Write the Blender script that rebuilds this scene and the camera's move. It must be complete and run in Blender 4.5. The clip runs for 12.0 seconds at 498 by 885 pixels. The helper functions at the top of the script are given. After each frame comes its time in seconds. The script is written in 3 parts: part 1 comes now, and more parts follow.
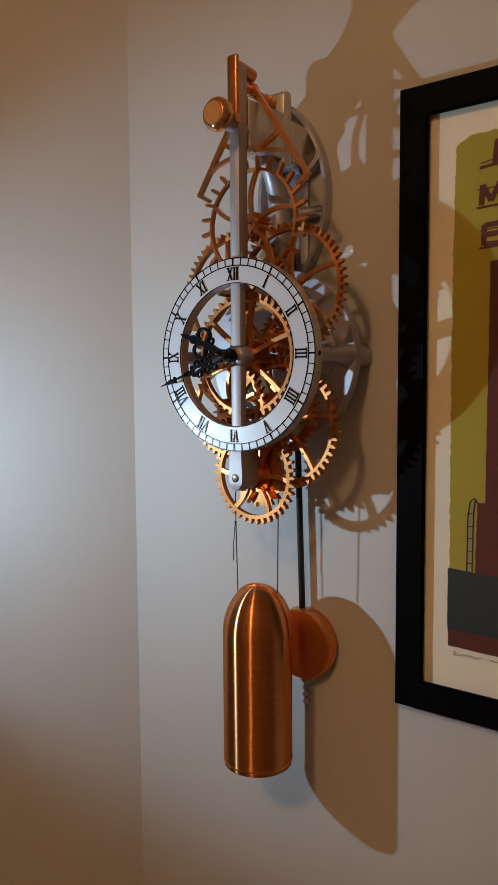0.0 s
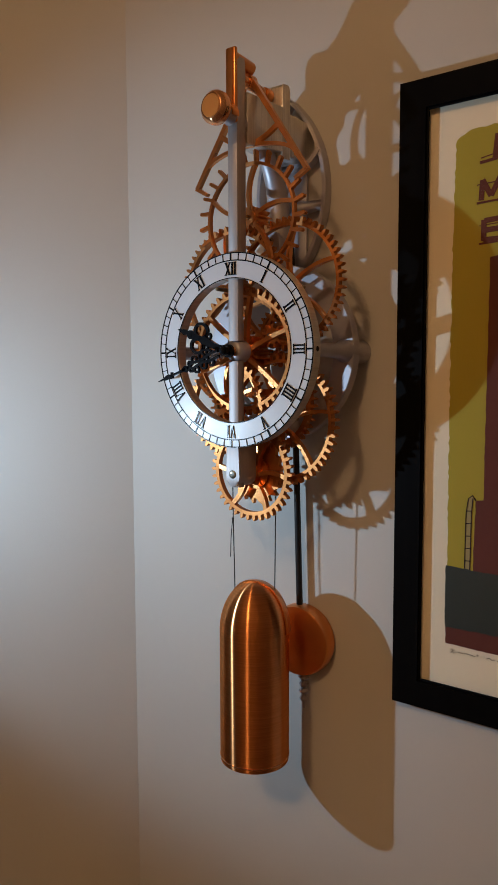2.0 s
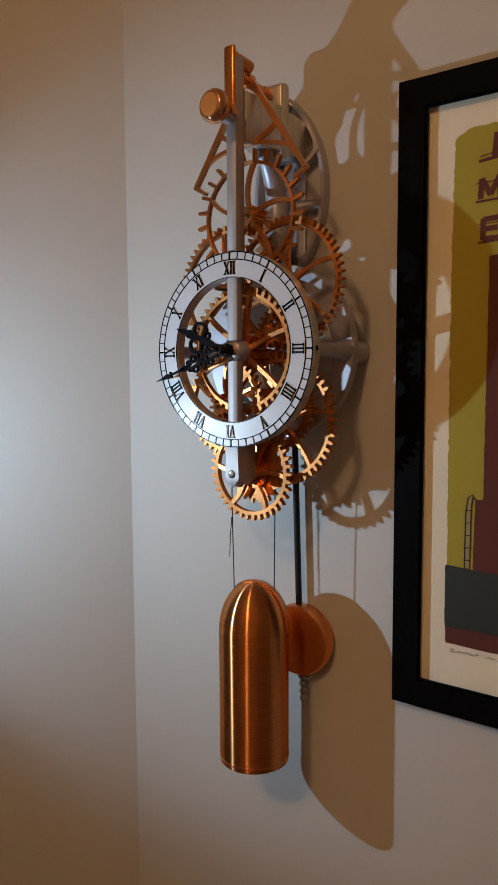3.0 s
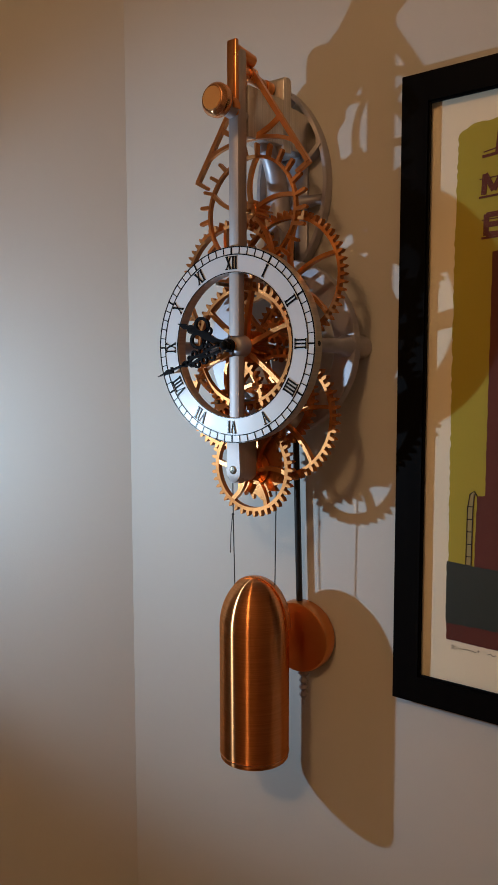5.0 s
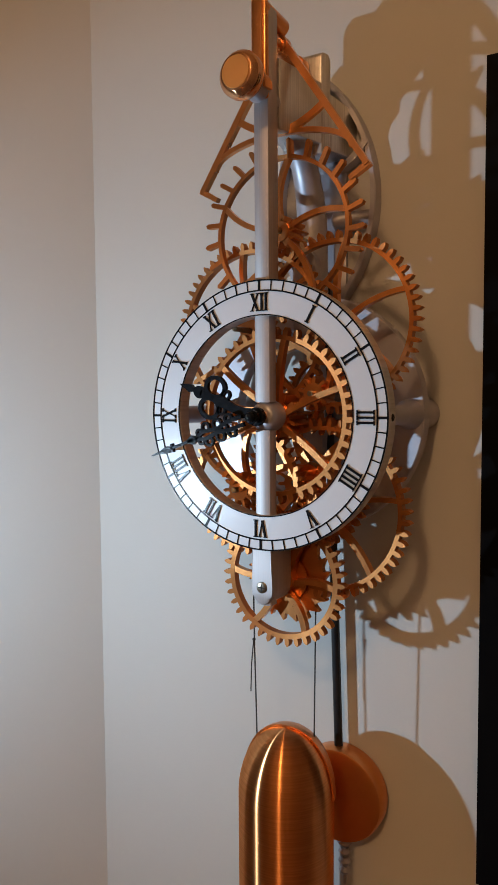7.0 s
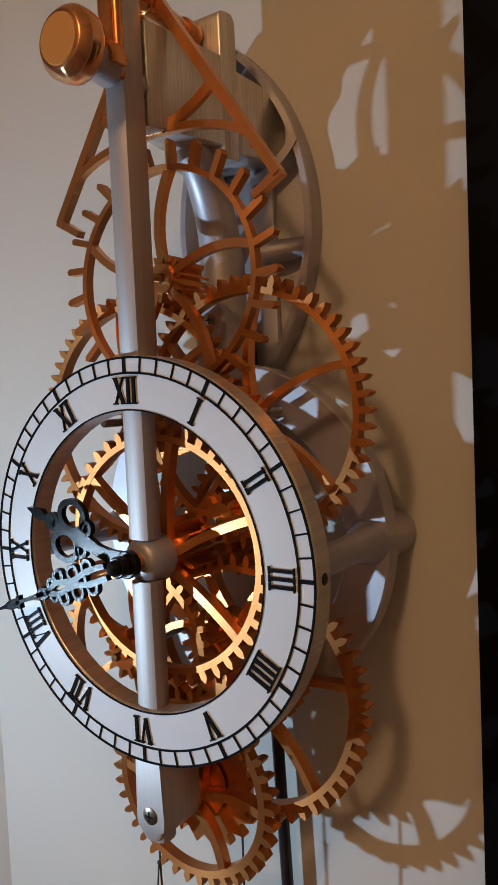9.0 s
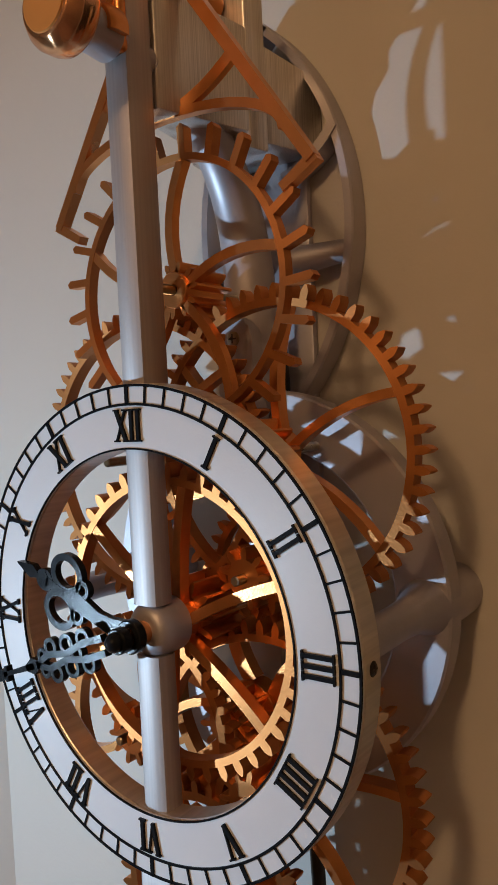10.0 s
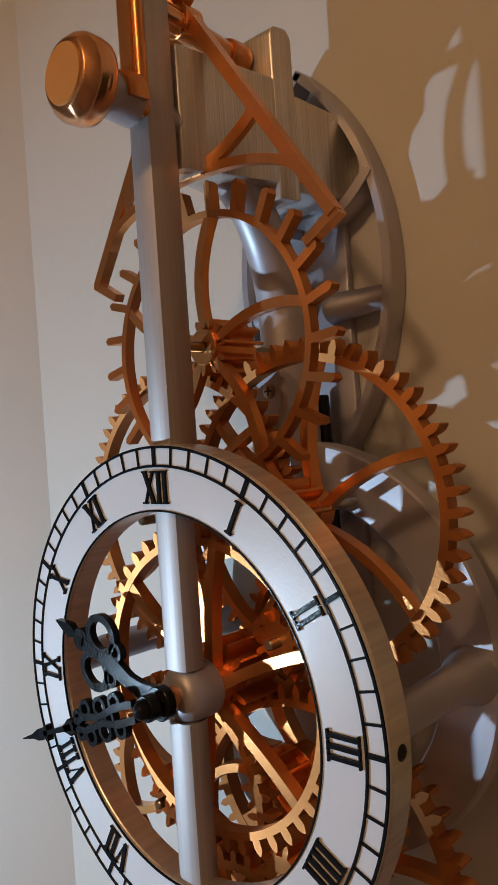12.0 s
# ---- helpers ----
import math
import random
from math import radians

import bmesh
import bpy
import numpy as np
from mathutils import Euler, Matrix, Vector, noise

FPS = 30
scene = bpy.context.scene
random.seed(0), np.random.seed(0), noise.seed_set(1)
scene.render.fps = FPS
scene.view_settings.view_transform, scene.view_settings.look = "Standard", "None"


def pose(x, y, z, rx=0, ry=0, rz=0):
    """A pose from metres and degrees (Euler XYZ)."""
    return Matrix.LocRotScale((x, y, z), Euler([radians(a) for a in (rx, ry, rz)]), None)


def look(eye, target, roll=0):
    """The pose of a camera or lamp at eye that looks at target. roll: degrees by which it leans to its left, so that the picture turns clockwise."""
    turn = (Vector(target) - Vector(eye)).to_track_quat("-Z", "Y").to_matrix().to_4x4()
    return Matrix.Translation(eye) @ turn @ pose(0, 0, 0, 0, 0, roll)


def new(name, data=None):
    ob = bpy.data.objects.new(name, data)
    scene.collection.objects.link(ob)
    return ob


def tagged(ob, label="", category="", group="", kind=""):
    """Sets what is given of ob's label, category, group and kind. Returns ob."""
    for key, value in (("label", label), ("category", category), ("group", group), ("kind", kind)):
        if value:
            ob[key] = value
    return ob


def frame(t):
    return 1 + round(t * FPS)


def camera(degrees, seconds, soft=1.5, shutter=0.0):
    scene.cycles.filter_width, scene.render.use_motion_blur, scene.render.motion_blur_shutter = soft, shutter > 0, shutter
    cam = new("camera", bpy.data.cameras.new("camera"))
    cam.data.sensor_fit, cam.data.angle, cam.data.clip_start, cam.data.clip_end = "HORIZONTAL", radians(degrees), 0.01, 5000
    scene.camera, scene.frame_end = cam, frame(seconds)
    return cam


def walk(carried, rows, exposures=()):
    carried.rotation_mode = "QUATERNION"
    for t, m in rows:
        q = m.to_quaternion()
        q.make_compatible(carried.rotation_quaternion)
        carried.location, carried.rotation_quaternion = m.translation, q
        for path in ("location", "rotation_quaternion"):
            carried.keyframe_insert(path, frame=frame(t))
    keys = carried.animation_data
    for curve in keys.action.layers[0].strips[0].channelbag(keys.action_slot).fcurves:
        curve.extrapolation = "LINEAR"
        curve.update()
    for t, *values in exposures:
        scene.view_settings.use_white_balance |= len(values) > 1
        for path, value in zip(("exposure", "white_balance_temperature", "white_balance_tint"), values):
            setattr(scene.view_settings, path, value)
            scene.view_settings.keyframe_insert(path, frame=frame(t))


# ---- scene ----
cam = camera(37.0, 12.0, 1.0)
PATH = [
    (0, (0.462, -0.69, 1.522), (-0.736, 0.904, 1.364), -0.4),
    (0.5, (0.458, -0.684, 1.523), (-0.738, 0.911, 1.356), -0.3),
    (1, (0.457, -0.682, 1.523), (-0.737, 0.913, 1.352), -0.3),
    (1.5, (0.458, -0.686, 1.52), (-0.734, 0.911, 1.355), -0.3),
    (2, (0.462, -0.685, 1.523), (-0.736, 0.907, 1.351), -0.2),
    (2.5, (0.461, -0.688, 1.522), (-0.732, 0.909, 1.356), -0.3),
    (3, (0.459, -0.685, 1.524), (-0.732, 0.912, 1.348), -0.3),
    (5, (0.454, -0.686, 1.521), (-0.73, 0.916, 1.341), -0.1),
    (5.5, (0.449, -0.668, 1.531), (-0.733, 0.934, 1.345), -0.1),
    (6, (0.388, -0.611, 1.532), (-0.773, 1.009, 1.358), -0.4),
    (6.5, (0.311, -0.572, 1.54), (-0.773, 1.102, 1.382), 0.0),
    (7, (0.269, -0.556, 1.566), (-0.771, 1.148, 1.436), -0.4),
    (7.5, (0.247, -0.502, 1.59), (-0.761, 1.221, 1.467), -0.9),
    (7.7, (0.243, -0.472, 1.595), (-0.758, 1.256, 1.48), -1.1),
    (9.3, (0.233, -0.341, 1.627), (-0.91, 1.297, 1.513), -2.9),
    (9.5, (0.226, -0.33, 1.627), (-0.944, 1.289, 1.526), -3.0),
    (10, (0.206, -0.302, 1.633), (-0.981, 1.306, 1.554), -2.8),
    (10.5, (0.201, -0.283, 1.639), (-1.098, 1.237, 1.59), -3.2),
    (11, (0.21, -0.283, 1.645), (-1.112, 1.217, 1.604), -3.4),
    (11.5, (0.214, -0.281, 1.644), (-1.126, 1.204, 1.626), -3.5),
    (12, (0.218, -0.282, 1.646), (-1.141, 1.185, 1.639), -3.9),
]
walk(cam, [(t, look(eye, target, roll)) for t, eye, target, roll in PATH],
     exposures=[(0, 0.0), (5.5, 0.0), (7.0, 0.24), (9.3, 0.20), (12, 0.24)])

# ---- light ----
world = bpy.data.worlds.new("world")
world.use_nodes = True
world.node_tree.nodes["Background"].inputs[0].default_value = (0.55, 0.62, 0.75, 1)
world.node_tree.nodes["Background"].inputs[1].default_value = 0.05
scene.world = world


def area(name, eye, target, size, power, color, size_y=None):
    data = bpy.data.lights.new(name, "AREA")
    data.shape = "RECTANGLE"
    data.size, data.size_y = size, size_y or size
    data.energy, data.color = power, color
    ob = new(name, data)
    ob.matrix_world = look(eye, target)
    return ob


# cool light from a small unseen source, warm light from a ceiling lamp
area("cool_light", (-0.343, -0.455, 1.440), (0.0, 0.0, 1.440), 0.010, 2.06, (0.535, 0.77, 1.0), 0.008)
bulb = bpy.data.lights.new("lamp_light", "POINT")
bulb.energy, bulb.color, bulb.shadow_soft_size = 39, (1.0, 0.595, 0.285), 0.10
new("lamp_light", bulb).location = (0.42, -2.28, 2.95)


# ---- materials ----
def material(name, color, rough=0.5, metal=0.0, color2=None, scale=40.0, bump=0.0, bump_scale=300.0, stretch=(1, 1, 1),
             aniso=0.0, axis="Z", coat=0.0, lines=0.0, line_scale=2500.0, spec=0.5):
    m = bpy.data.materials.new(name)
    m.use_nodes = True
    n, l = m.node_tree.nodes, m.node_tree.links
    b = n["Principled BSDF"]
    b.inputs["Roughness"].default_value = rough
    b.inputs["Metallic"].default_value = metal
    b.inputs["Specular IOR Level"].default_value = spec
    b.inputs["Coat Weight"].default_value = coat
    b.inputs["Coat Roughness"].default_value = 0.15
    co = n.new("ShaderNodeTexCoord")
    mp = n.new("ShaderNodeMapping")
    mp.inputs["Scale"].default_value = stretch
    l.new(co.outputs["Object"], mp.inputs["Vector"])
    tex = n.new("ShaderNodeTexNoise")
    tex.inputs["Scale"].default_value = scale
    tex.inputs["Detail"].default_value = 6
    l.new(mp.outputs[0], tex.inputs["Vector"])
    ramp = n.new("ShaderNodeMix")
    ramp.data_type = "RGBA"
    ramp.inputs[6].default_value = (*color, 1)
    ramp.inputs[7].default_value = (*(color2 or color), 1)
    l.new(tex.outputs["Fac"], ramp.inputs[0])
    l.new(ramp.outputs[2], b.inputs["Base Color"])
    rr = n.new("ShaderNodeMapRange")
    rr.inputs["To Min"].default_value = max(rough - 0.07, 0.02)
    rr.inputs["To Max"].default_value = rough + 0.07
    l.new(tex.outputs["Fac"], rr.inputs["Value"])
    l.new(rr.outputs[0], b.inputs["Roughness"])
    height = None
    if bump:
        fine = n.new("ShaderNodeTexNoise")
        fine.inputs["Scale"].default_value = bump_scale
        fine.inputs["Detail"].default_value = 4
        l.new(mp.outputs[0], fine.inputs["Vector"])
        bp = n.new("ShaderNodeBump")
        bp.inputs["Strength"].default_value = bump
        bp.inputs["Distance"].default_value = 0.001
        l.new(fine.outputs["Fac"], bp.inputs["Height"])
        l.new(bp.outputs[0], b.inputs["Normal"])
        height = bp
    if lines:
        w = n.new("ShaderNodeTexWave")
        w.bands_direction = "Z"
        w.inputs["Scale"].default_value = line_scale
        w.inputs["Distortion"].default_value = 0.6
        w.inputs["Detail"].default_value = 1
        l.new(co.outputs["Object"], w.inputs["Vector"])
        b2 = n.new("ShaderNodeBump")
        b2.inputs["Strength"].default_value = lines
        b2.inputs["Distance"].default_value = 0.0002
        l.new(w.outputs["Fac"], b2.inputs["Height"])
        if height:
            l.new(height.outputs[0], b2.inputs["Normal"])
        l.new(b2.outputs[0], b.inputs["Normal"])
    if aniso:
        b.inputs["Anisotropic"].default_value = aniso
        tan = n.new("ShaderNodeTangent")
        tan.direction_type, tan.axis = "RADIAL", axis
        b.inputs["Anisotropic Rotation"].default_value = 0.25
        l.new(tan.outputs[0], b.inputs["Tangent"])
    return m


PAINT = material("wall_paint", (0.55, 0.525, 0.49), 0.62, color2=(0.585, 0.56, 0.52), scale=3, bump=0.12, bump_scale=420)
# darker tone than wall_paint, used only on the unseen walls and boards
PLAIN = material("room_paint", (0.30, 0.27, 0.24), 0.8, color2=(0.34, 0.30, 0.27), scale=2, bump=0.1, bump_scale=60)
CEIL = material("ceiling_paint", (0.70, 0.68, 0.65), 0.85, color2=(0.74, 0.72, 0.69), scale=2, bump=0.1, bump_scale=60)
FLOORM = material("floor_boards", (0.16, 0.09, 0.05), 0.5, color2=(0.24, 0.14, 0.08), scale=6, stretch=(1, 8, 1), bump=0.2, bump_scale=60)
COPPER = material("copper_print", (0.85, 0.37, 0.135), 0.30, 0.88, (0.58, 0.22, 0.066), scale=60, bump=0.10, bump_scale=900, lines=0.06, line_scale=420)
COPPER_WHEEL = material("copper_turned", (0.64, 0.258, 0.085), 0.45, 0.88, (0.43, 0.155, 0.045), scale=60, bump=0.10, bump_scale=900, aniso=0.70, axis="Y")
COPPER_RIM = material("copper_brushed", (0.86, 0.44, 0.22), 0.17, 0.92, (0.70, 0.33, 0.15), scale=60, stretch=(1, 1, 30), aniso=0.92, lines=0.05, line_scale=900)


def brushed_shell(name):
    """Copper with fine turned lines round an upright axis, which draw lights out into upright streaks."""
    m = bpy.data.materials.new(name)
    m.use_nodes = True
    n, l = m.node_tree.nodes, m.node_tree.links
    n.remove(n["Principled BSDF"])
    dif, glo, mx = n.new("ShaderNodeBsdfDiffuse"), n.new("ShaderNodeBsdfAnisotropic"), n.new("ShaderNodeMixShader")
    tan, co, mp, tex = n.new("ShaderNodeTangent"), n.new("ShaderNodeTexCoord"), n.new("ShaderNodeMapping"), n.new("ShaderNodeTexNoise")
    tan.direction_type, tan.axis = "RADIAL", "Z"
    mp.inputs["Scale"].default_value = (1, 1, 30)
    tex.inputs["Scale"].default_value, tex.inputs["Detail"].default_value = 30, 5
    l.new(co.outputs["Object"], mp.inputs["Vector"])
    l.new(mp.outputs[0], tex.inputs["Vector"])
    cm = n.new("ShaderNodeMix")
    cm.data_type = "RGBA"
    cm.inputs[6].default_value, cm.inputs[7].default_value = (0.96, 0.42, 0.165, 1), (0.60, 0.195, 0.055, 1)
    l.new(tex.outputs["Fac"], cm.inputs[0])
    l.new(cm.outputs[2], glo.inputs["Color"])
    dif.inputs["Color"].default_value = (0.10, 0.028, 0.008, 1)
    glo.inputs["Roughness"].default_value, glo.inputs["Anisotropy"].default_value = 0.285, 0.79
    l.new(tan.outputs[0], glo.inputs["Tangent"])
    mx.inputs[0].default_value = 0.90
    l.new(dif.outputs[0], mx.inputs[1])
    l.new(glo.outputs[0], mx.inputs[2])
    l.new(mx.outputs[0], n["Material Output"].inputs[0])
    return m


COPPER_SHELL = brushed_shell("copper_layered")
COPPER_FACE = material("copper_satin", (0.80, 0.32, 0.105), 0.33, 0.88, (0.66, 0.23, 0.065), scale=50, bump=0.03, bump_scale=1500)
KNOB_FACE = material("copper_matt", (0.80, 0.37, 0.105), 0.48, 0.40, (0.70, 0.30, 0.080), scale=40, bump=0.06, bump_scale=1400)
SILVER = material("silver_print", (0.52, 0.495, 0.535), 0.46, 0.60, (0.42, 0.40, 0.435), scale=70, bump=0.02, bump_scale=900, lines=0.03, line_scale=560)
SILVER_V = material("silver_tube", (0.52, 0.47, 0.46), 0.54, 0.60, (0.39, 0.35, 0.342), scale=900, stretch=(1, 1, 0.012), bump=0.02, bump_scale=600, lines=0.02, line_scale=560)
DIALRIM = material("silver_layered", (0.86, 0.80, 0.74), 0.38, 0.75, (0.44, 0.40, 0.38), scale=420, stretch=(1, 0.03, 1), bump=0.05, bump_scale=500)
SILVER_B = material("silver_brushed", (0.98, 0.93, 0.88), 0.36, 0.65, (0.32, 0.29, 0.27), scale=1700, stretch=(1, 1, 0.008), bump=0.03, bump_scale=600)
WHITE = material("white_print", (0.65, 0.65, 0.675), 0.33, color2=(0.61, 0.61, 0.64), scale=30, bump=0.05, bump_scale=900)
BLACK = material("black_print", (0.006, 0.007, 0.009), 0.15, color2=(0.014, 0.016, 0.019), scale=160, bump=0.12, bump_scale=1200, spec=0.10)
RODM = material("black_rod", (0.010, 0.010, 0.011), 0.35, color2=(0.016, 0.016, 0.017), scale=120)
STEEL = material("screw_steel", (0.45, 0.40, 0.30), 0.3, 1.0, (0.30, 0.26, 0.20), scale=400)
DARKSTEEL = material("dark_steel", (0.10, 0.09, 0.08), 0.35, 1.0, (0.06, 0.05, 0.05), scale=400)
CORD = material("cord", (0.03, 0.03, 0.03), 0.8, color2=(0.06, 0.06, 0.055), scale=900)
FRAME = material("black_frame", (0.0018, 0.0015, 0.0018), 0.45, color2=(0.006, 0.0055, 0.0055), scale=60, stretch=(1, 1, 0.1), bump=0.03, bump_scale=500, spec=0.035)
PAPER = material("cream_paper", (0.84, 0.74, 0.57), 0.85, color2=(0.80, 0.70, 0.53), scale=12, bump=0.05, bump_scale=500)
OLIVE = material("olive_ink", (0.42, 0.33, 0.030), 0.8, color2=(0.37, 0.29, 0.025), scale=10)
OXIDE = material("oxide_ink", (0.125, 0.024, 0.013), 0.8, color2=(0.105, 0.019, 0.010), scale=10)
DARKGREEN = material("dark_green_ink", (0.022, 0.027, 0.019), 0.7, color2=(0.030, 0.034, 0.025), scale=10)
INK = material("dark_ink", (0.022, 0.010, 0.007), 0.8)
PENCIL = material("pencil", (0.20, 0.165, 0.125), 0.9, color2=(0.27, 0.22, 0.17), scale=300)
TAN = material("tan_ink", (0.36, 0.28, 0.12), 0.8, color2=(0.32, 0.25, 0.10), scale=30)
GLASS = bpy.data.materials.new("picture_glass")
GLASS.use_nodes = True
g = GLASS.node_tree
g.nodes.remove(g.nodes["Principled BSDF"])
mix, fr = g.nodes.new("ShaderNodeMixShader"), g.nodes.new("ShaderNodeFresnel")
tr, gl = g.nodes.new("ShaderNodeBsdfTransparent"), g.nodes.new("ShaderNodeBsdfGlossy")
gl.inputs["Roughness"].default_value = 0.03
fr.inputs[0].default_value = 1.2
g.links.new(fr.outputs[0], mix.inputs[0])
g.links.new(tr.outputs[0], mix.inputs[1])
g.links.new(gl.outputs[0], mix.inputs[2])
g.links.new(mix.outputs[0], g.nodes["Material Output"].inputs[0])


# ---- mesh helpers ----
def part(name, bm, mat, parent=None, label="", smooth=True, limit=40):
    bmesh.ops.recalc_face_normals(bm, faces=bm.faces)
    me = bpy.data.meshes.new(name)
    if smooth:
        for f in bm.faces:
            f.smooth = True
        for e in bm.edges:
            if len(e.link_faces) == 2 and e.calc_face_angle(0) > radians(limit):
                e.smooth = False
    bm.to_mesh(me)
    bm.free()
    me.materials.append(mat)
    ob = new(name, me)
    if parent:
        ob.parent = parent
        p = parent
        shift = Vector((0, 0, 0))
        while p:
            shift += p.location
            p = p.parent
        ob.data.transform(Matrix.Translation(-shift))
    if label:
        ob["label"] = label
    return ob


def empty(name, place, **tags):
    ob = new(name)
    ob.location = place
    ob.empty_display_size = 0.02
    return tagged(ob, **tags)


def prism(bm, outline, y0, y1, bevel=0.0):
    """A flat outline in x and z, thick from y0 (front) to y1 (back)."""
    front = [bm.verts.new((x, y0, z)) for x, z in outline]
    back = [bm.verts.new((x, y1, z)) for x, z in outline]
    n = len(outline)
    faces = [bm.faces.new(front), bm.faces.new(list(reversed(back)))]
    for i in range(n):
        faces.append(bm.faces.new((front[i], back[i], back[(i + 1) % n], front[(i + 1) % n])))
    if bevel:
        edges = [e for e in faces[0].edges]
        bmesh.ops.bevel(bm, geom=edges, offset=bevel, segments=2, affect="EDGES", profile=0.5)
    return faces


def revolve(bm, profile, center, n=48, axis="y", start=0.0, sweep=2 * math.pi):
    """Turns a closed profile of (radius, along) round an axis through center."""
    full = abs(sweep - 2 * math.pi) < 1e-6
    m = n if full else n + 1
    rings = []
    for i in range(m):
        a = start + sweep * i / n
        c, s = math.cos(a), math.sin(a)
        ring = []
        for r, h in profile:
            p = (r * c, h, r * s) if axis == "y" else ((r * c, r * s, h) if axis == "z" else (h, r * c, r * s))
            ring.append(bm.verts.new(Vector(center) + Vector(p)))
        rings.append(ring)
    k = len(profile)
    for i in range(n):
        a, b = rings[i], rings[(i + 1) % m]
        for j in range(k):
            bm.faces.new((a[j], a[(j + 1) % k], b[(j + 1) % k], b[j]))
    if not full:
        bm.faces.new(rings[0])
        bm.faces.new(list(reversed(rings[-1])))
    return bm


def ring(bm, r0, r1, y0, y1, center, n=96, ch=0.0006):
    revolve(bm, [(r0, y0 + ch), (r0 + ch, y0), (r1 - ch, y0), (r1, y0 + ch), (r1, y1 - ch), (r1 - ch, y1), (r0 + ch, y1), (r0, y1 - ch)], center, n)


def rod(bm, a, b, r, r2=None, n=20, ch=0.0005):
    """A capped cylinder or cone between two points with small chamfers."""
    a, b = Vector(a), Vector(b)
    d = (b - a)
    length = d.length
    turn = d.to_track_quat("Z", "Y").to_matrix()
    r2 = r if r2 is None else r2
    prof = [(r - ch, 0), (r, ch), (r2, length - ch), (r2 - ch, length)]
    rings = []
    for rr, h in prof:
        rings.append([bm.verts.new(a + turn @ Vector((rr * math.cos(2 * math.pi * i / n), rr * math.sin(2 * math.pi * i / n), h))) for i in range(n)])
    for p, q in zip(rings, rings[1:]):
        for i in range(n):
            bm.faces.new((p[i], p[(i + 1) % n], q[(i + 1) % n], q[i]))
    bm.faces.new(list(reversed(rings[0])))
    bm.faces.new(rings[-1])


def box(bm, x0, x1, y0, y1, z0, z1, bevel=0.0, seg=2, only=None):
    r = bmesh.ops.create_cube(bm, size=1.0)
    for v in r["verts"]:
        v.co = Vector(((x0 + x1) / 2 + v.co.x * (x1 - x0), (y0 + y1) / 2 + v.co.y * (y1 - y0), (z0 + z1) / 2 + v.co.z * (z1 - z0)))
    if bevel:
        edges = {e for v in r["verts"] for e in v.link_edges}
        if only:
            edges = {e for e in edges if abs((e.verts[0].co - e.verts[1].co).normalized()[only]) > 0.9}
        bmesh.ops.bevel(bm, geom=list(edges), offset=bevel, segments=seg, affect="EDGES", profile=0.5)


def strip(points, widths):
    """Outline of a curved bar through points with the widths given at them."""
    left, right = [], []
    n = len(points)
    for i, (x, z) in enumerate(points):
        x0, z0 = points[max(i - 1, 0)]
        x1, z1 = points[min(i + 1, n - 1)]
        d = math.hypot(x1 - x0, z1 - z0) or 1
        nx, nz = -(z1 - z0) / d, (x1 - x0) / d
        w = widths[i] / 2 if isinstance(widths, (list, tuple)) else widths / 2
        left.append((x + nx * w, z + nz * w))
        right.append((x - nx * w, z - nz * w))
    return left + right[::-1]


def bar(bm, points, widths, y0, y1, bevel=0.0):
    out = strip(points, widths)
    n = len(points)
    lv = [[bm.verts.new((x, y, z)) for x, z in out] for y in (y0, y1)]
    m = len(out)
    for i in range(n - 1):
        j = m - 1 - i
        bm.faces.new((lv[0][i], lv[0][i + 1], lv[0][j - 1], lv[0][j]))
        bm.faces.new((lv[1][i], lv[1][j], lv[1][j - 1], lv[1][i + 1]))
    for i in range(m):
        k = (i + 1) % m
        bm.faces.new((lv[0][i], lv[1][i], lv[1][k], lv[0][k]))


def curve_pts(p, q, sag, n=8):
    """Points from p to q on a bow that leaves the chord by sag."""
    (x0, z0), (x1, z1) = p, q
    d = math.hypot(x1 - x0, z1 - z0)
    nx, nz = -(z1 - z0) / d, (x1 - x0) / d
    return [(x0 + (x1 - x0) * k / n + nx * sag * 4 * (k / n) * (1 - k / n), z0 + (z1 - z0) * k / n + nz * sag * 4 * (k / n) * (1 - k / n)) for k in range(n + 1)]


# ---- room ----
def slab(name, corners, thick, z0, z1, mat, label, category="wall"):
    """An upright wall between two plan points, thick towards its outer side."""
    (x0, y0), (x1, y1) = corners
    d = Vector((x1 - x0, y1 - y0)).normalized()
    nx, ny = d.y * thick, -d.x * thick
    bm = bmesh.new()
    lo = [bm.verts.new((x, y, z0)) for x, y in ((x0, y0), (x1, y1), (x1 - nx, y1 - ny), (x0 - nx, y0 - ny))]
    hi = [bm.verts.new((v.co.x, v.co.y, z1)) for v in lo]
    bm.faces.new(lo[::-1])
    bm.faces.new(hi)
    for i in range(4):
        bm.faces.new((lo[i], lo[(i + 1) % 4], hi[(i + 1) % 4], hi[i]))
    return tagged(part(name, bm, mat, smooth=False), label, category, kind="structure")


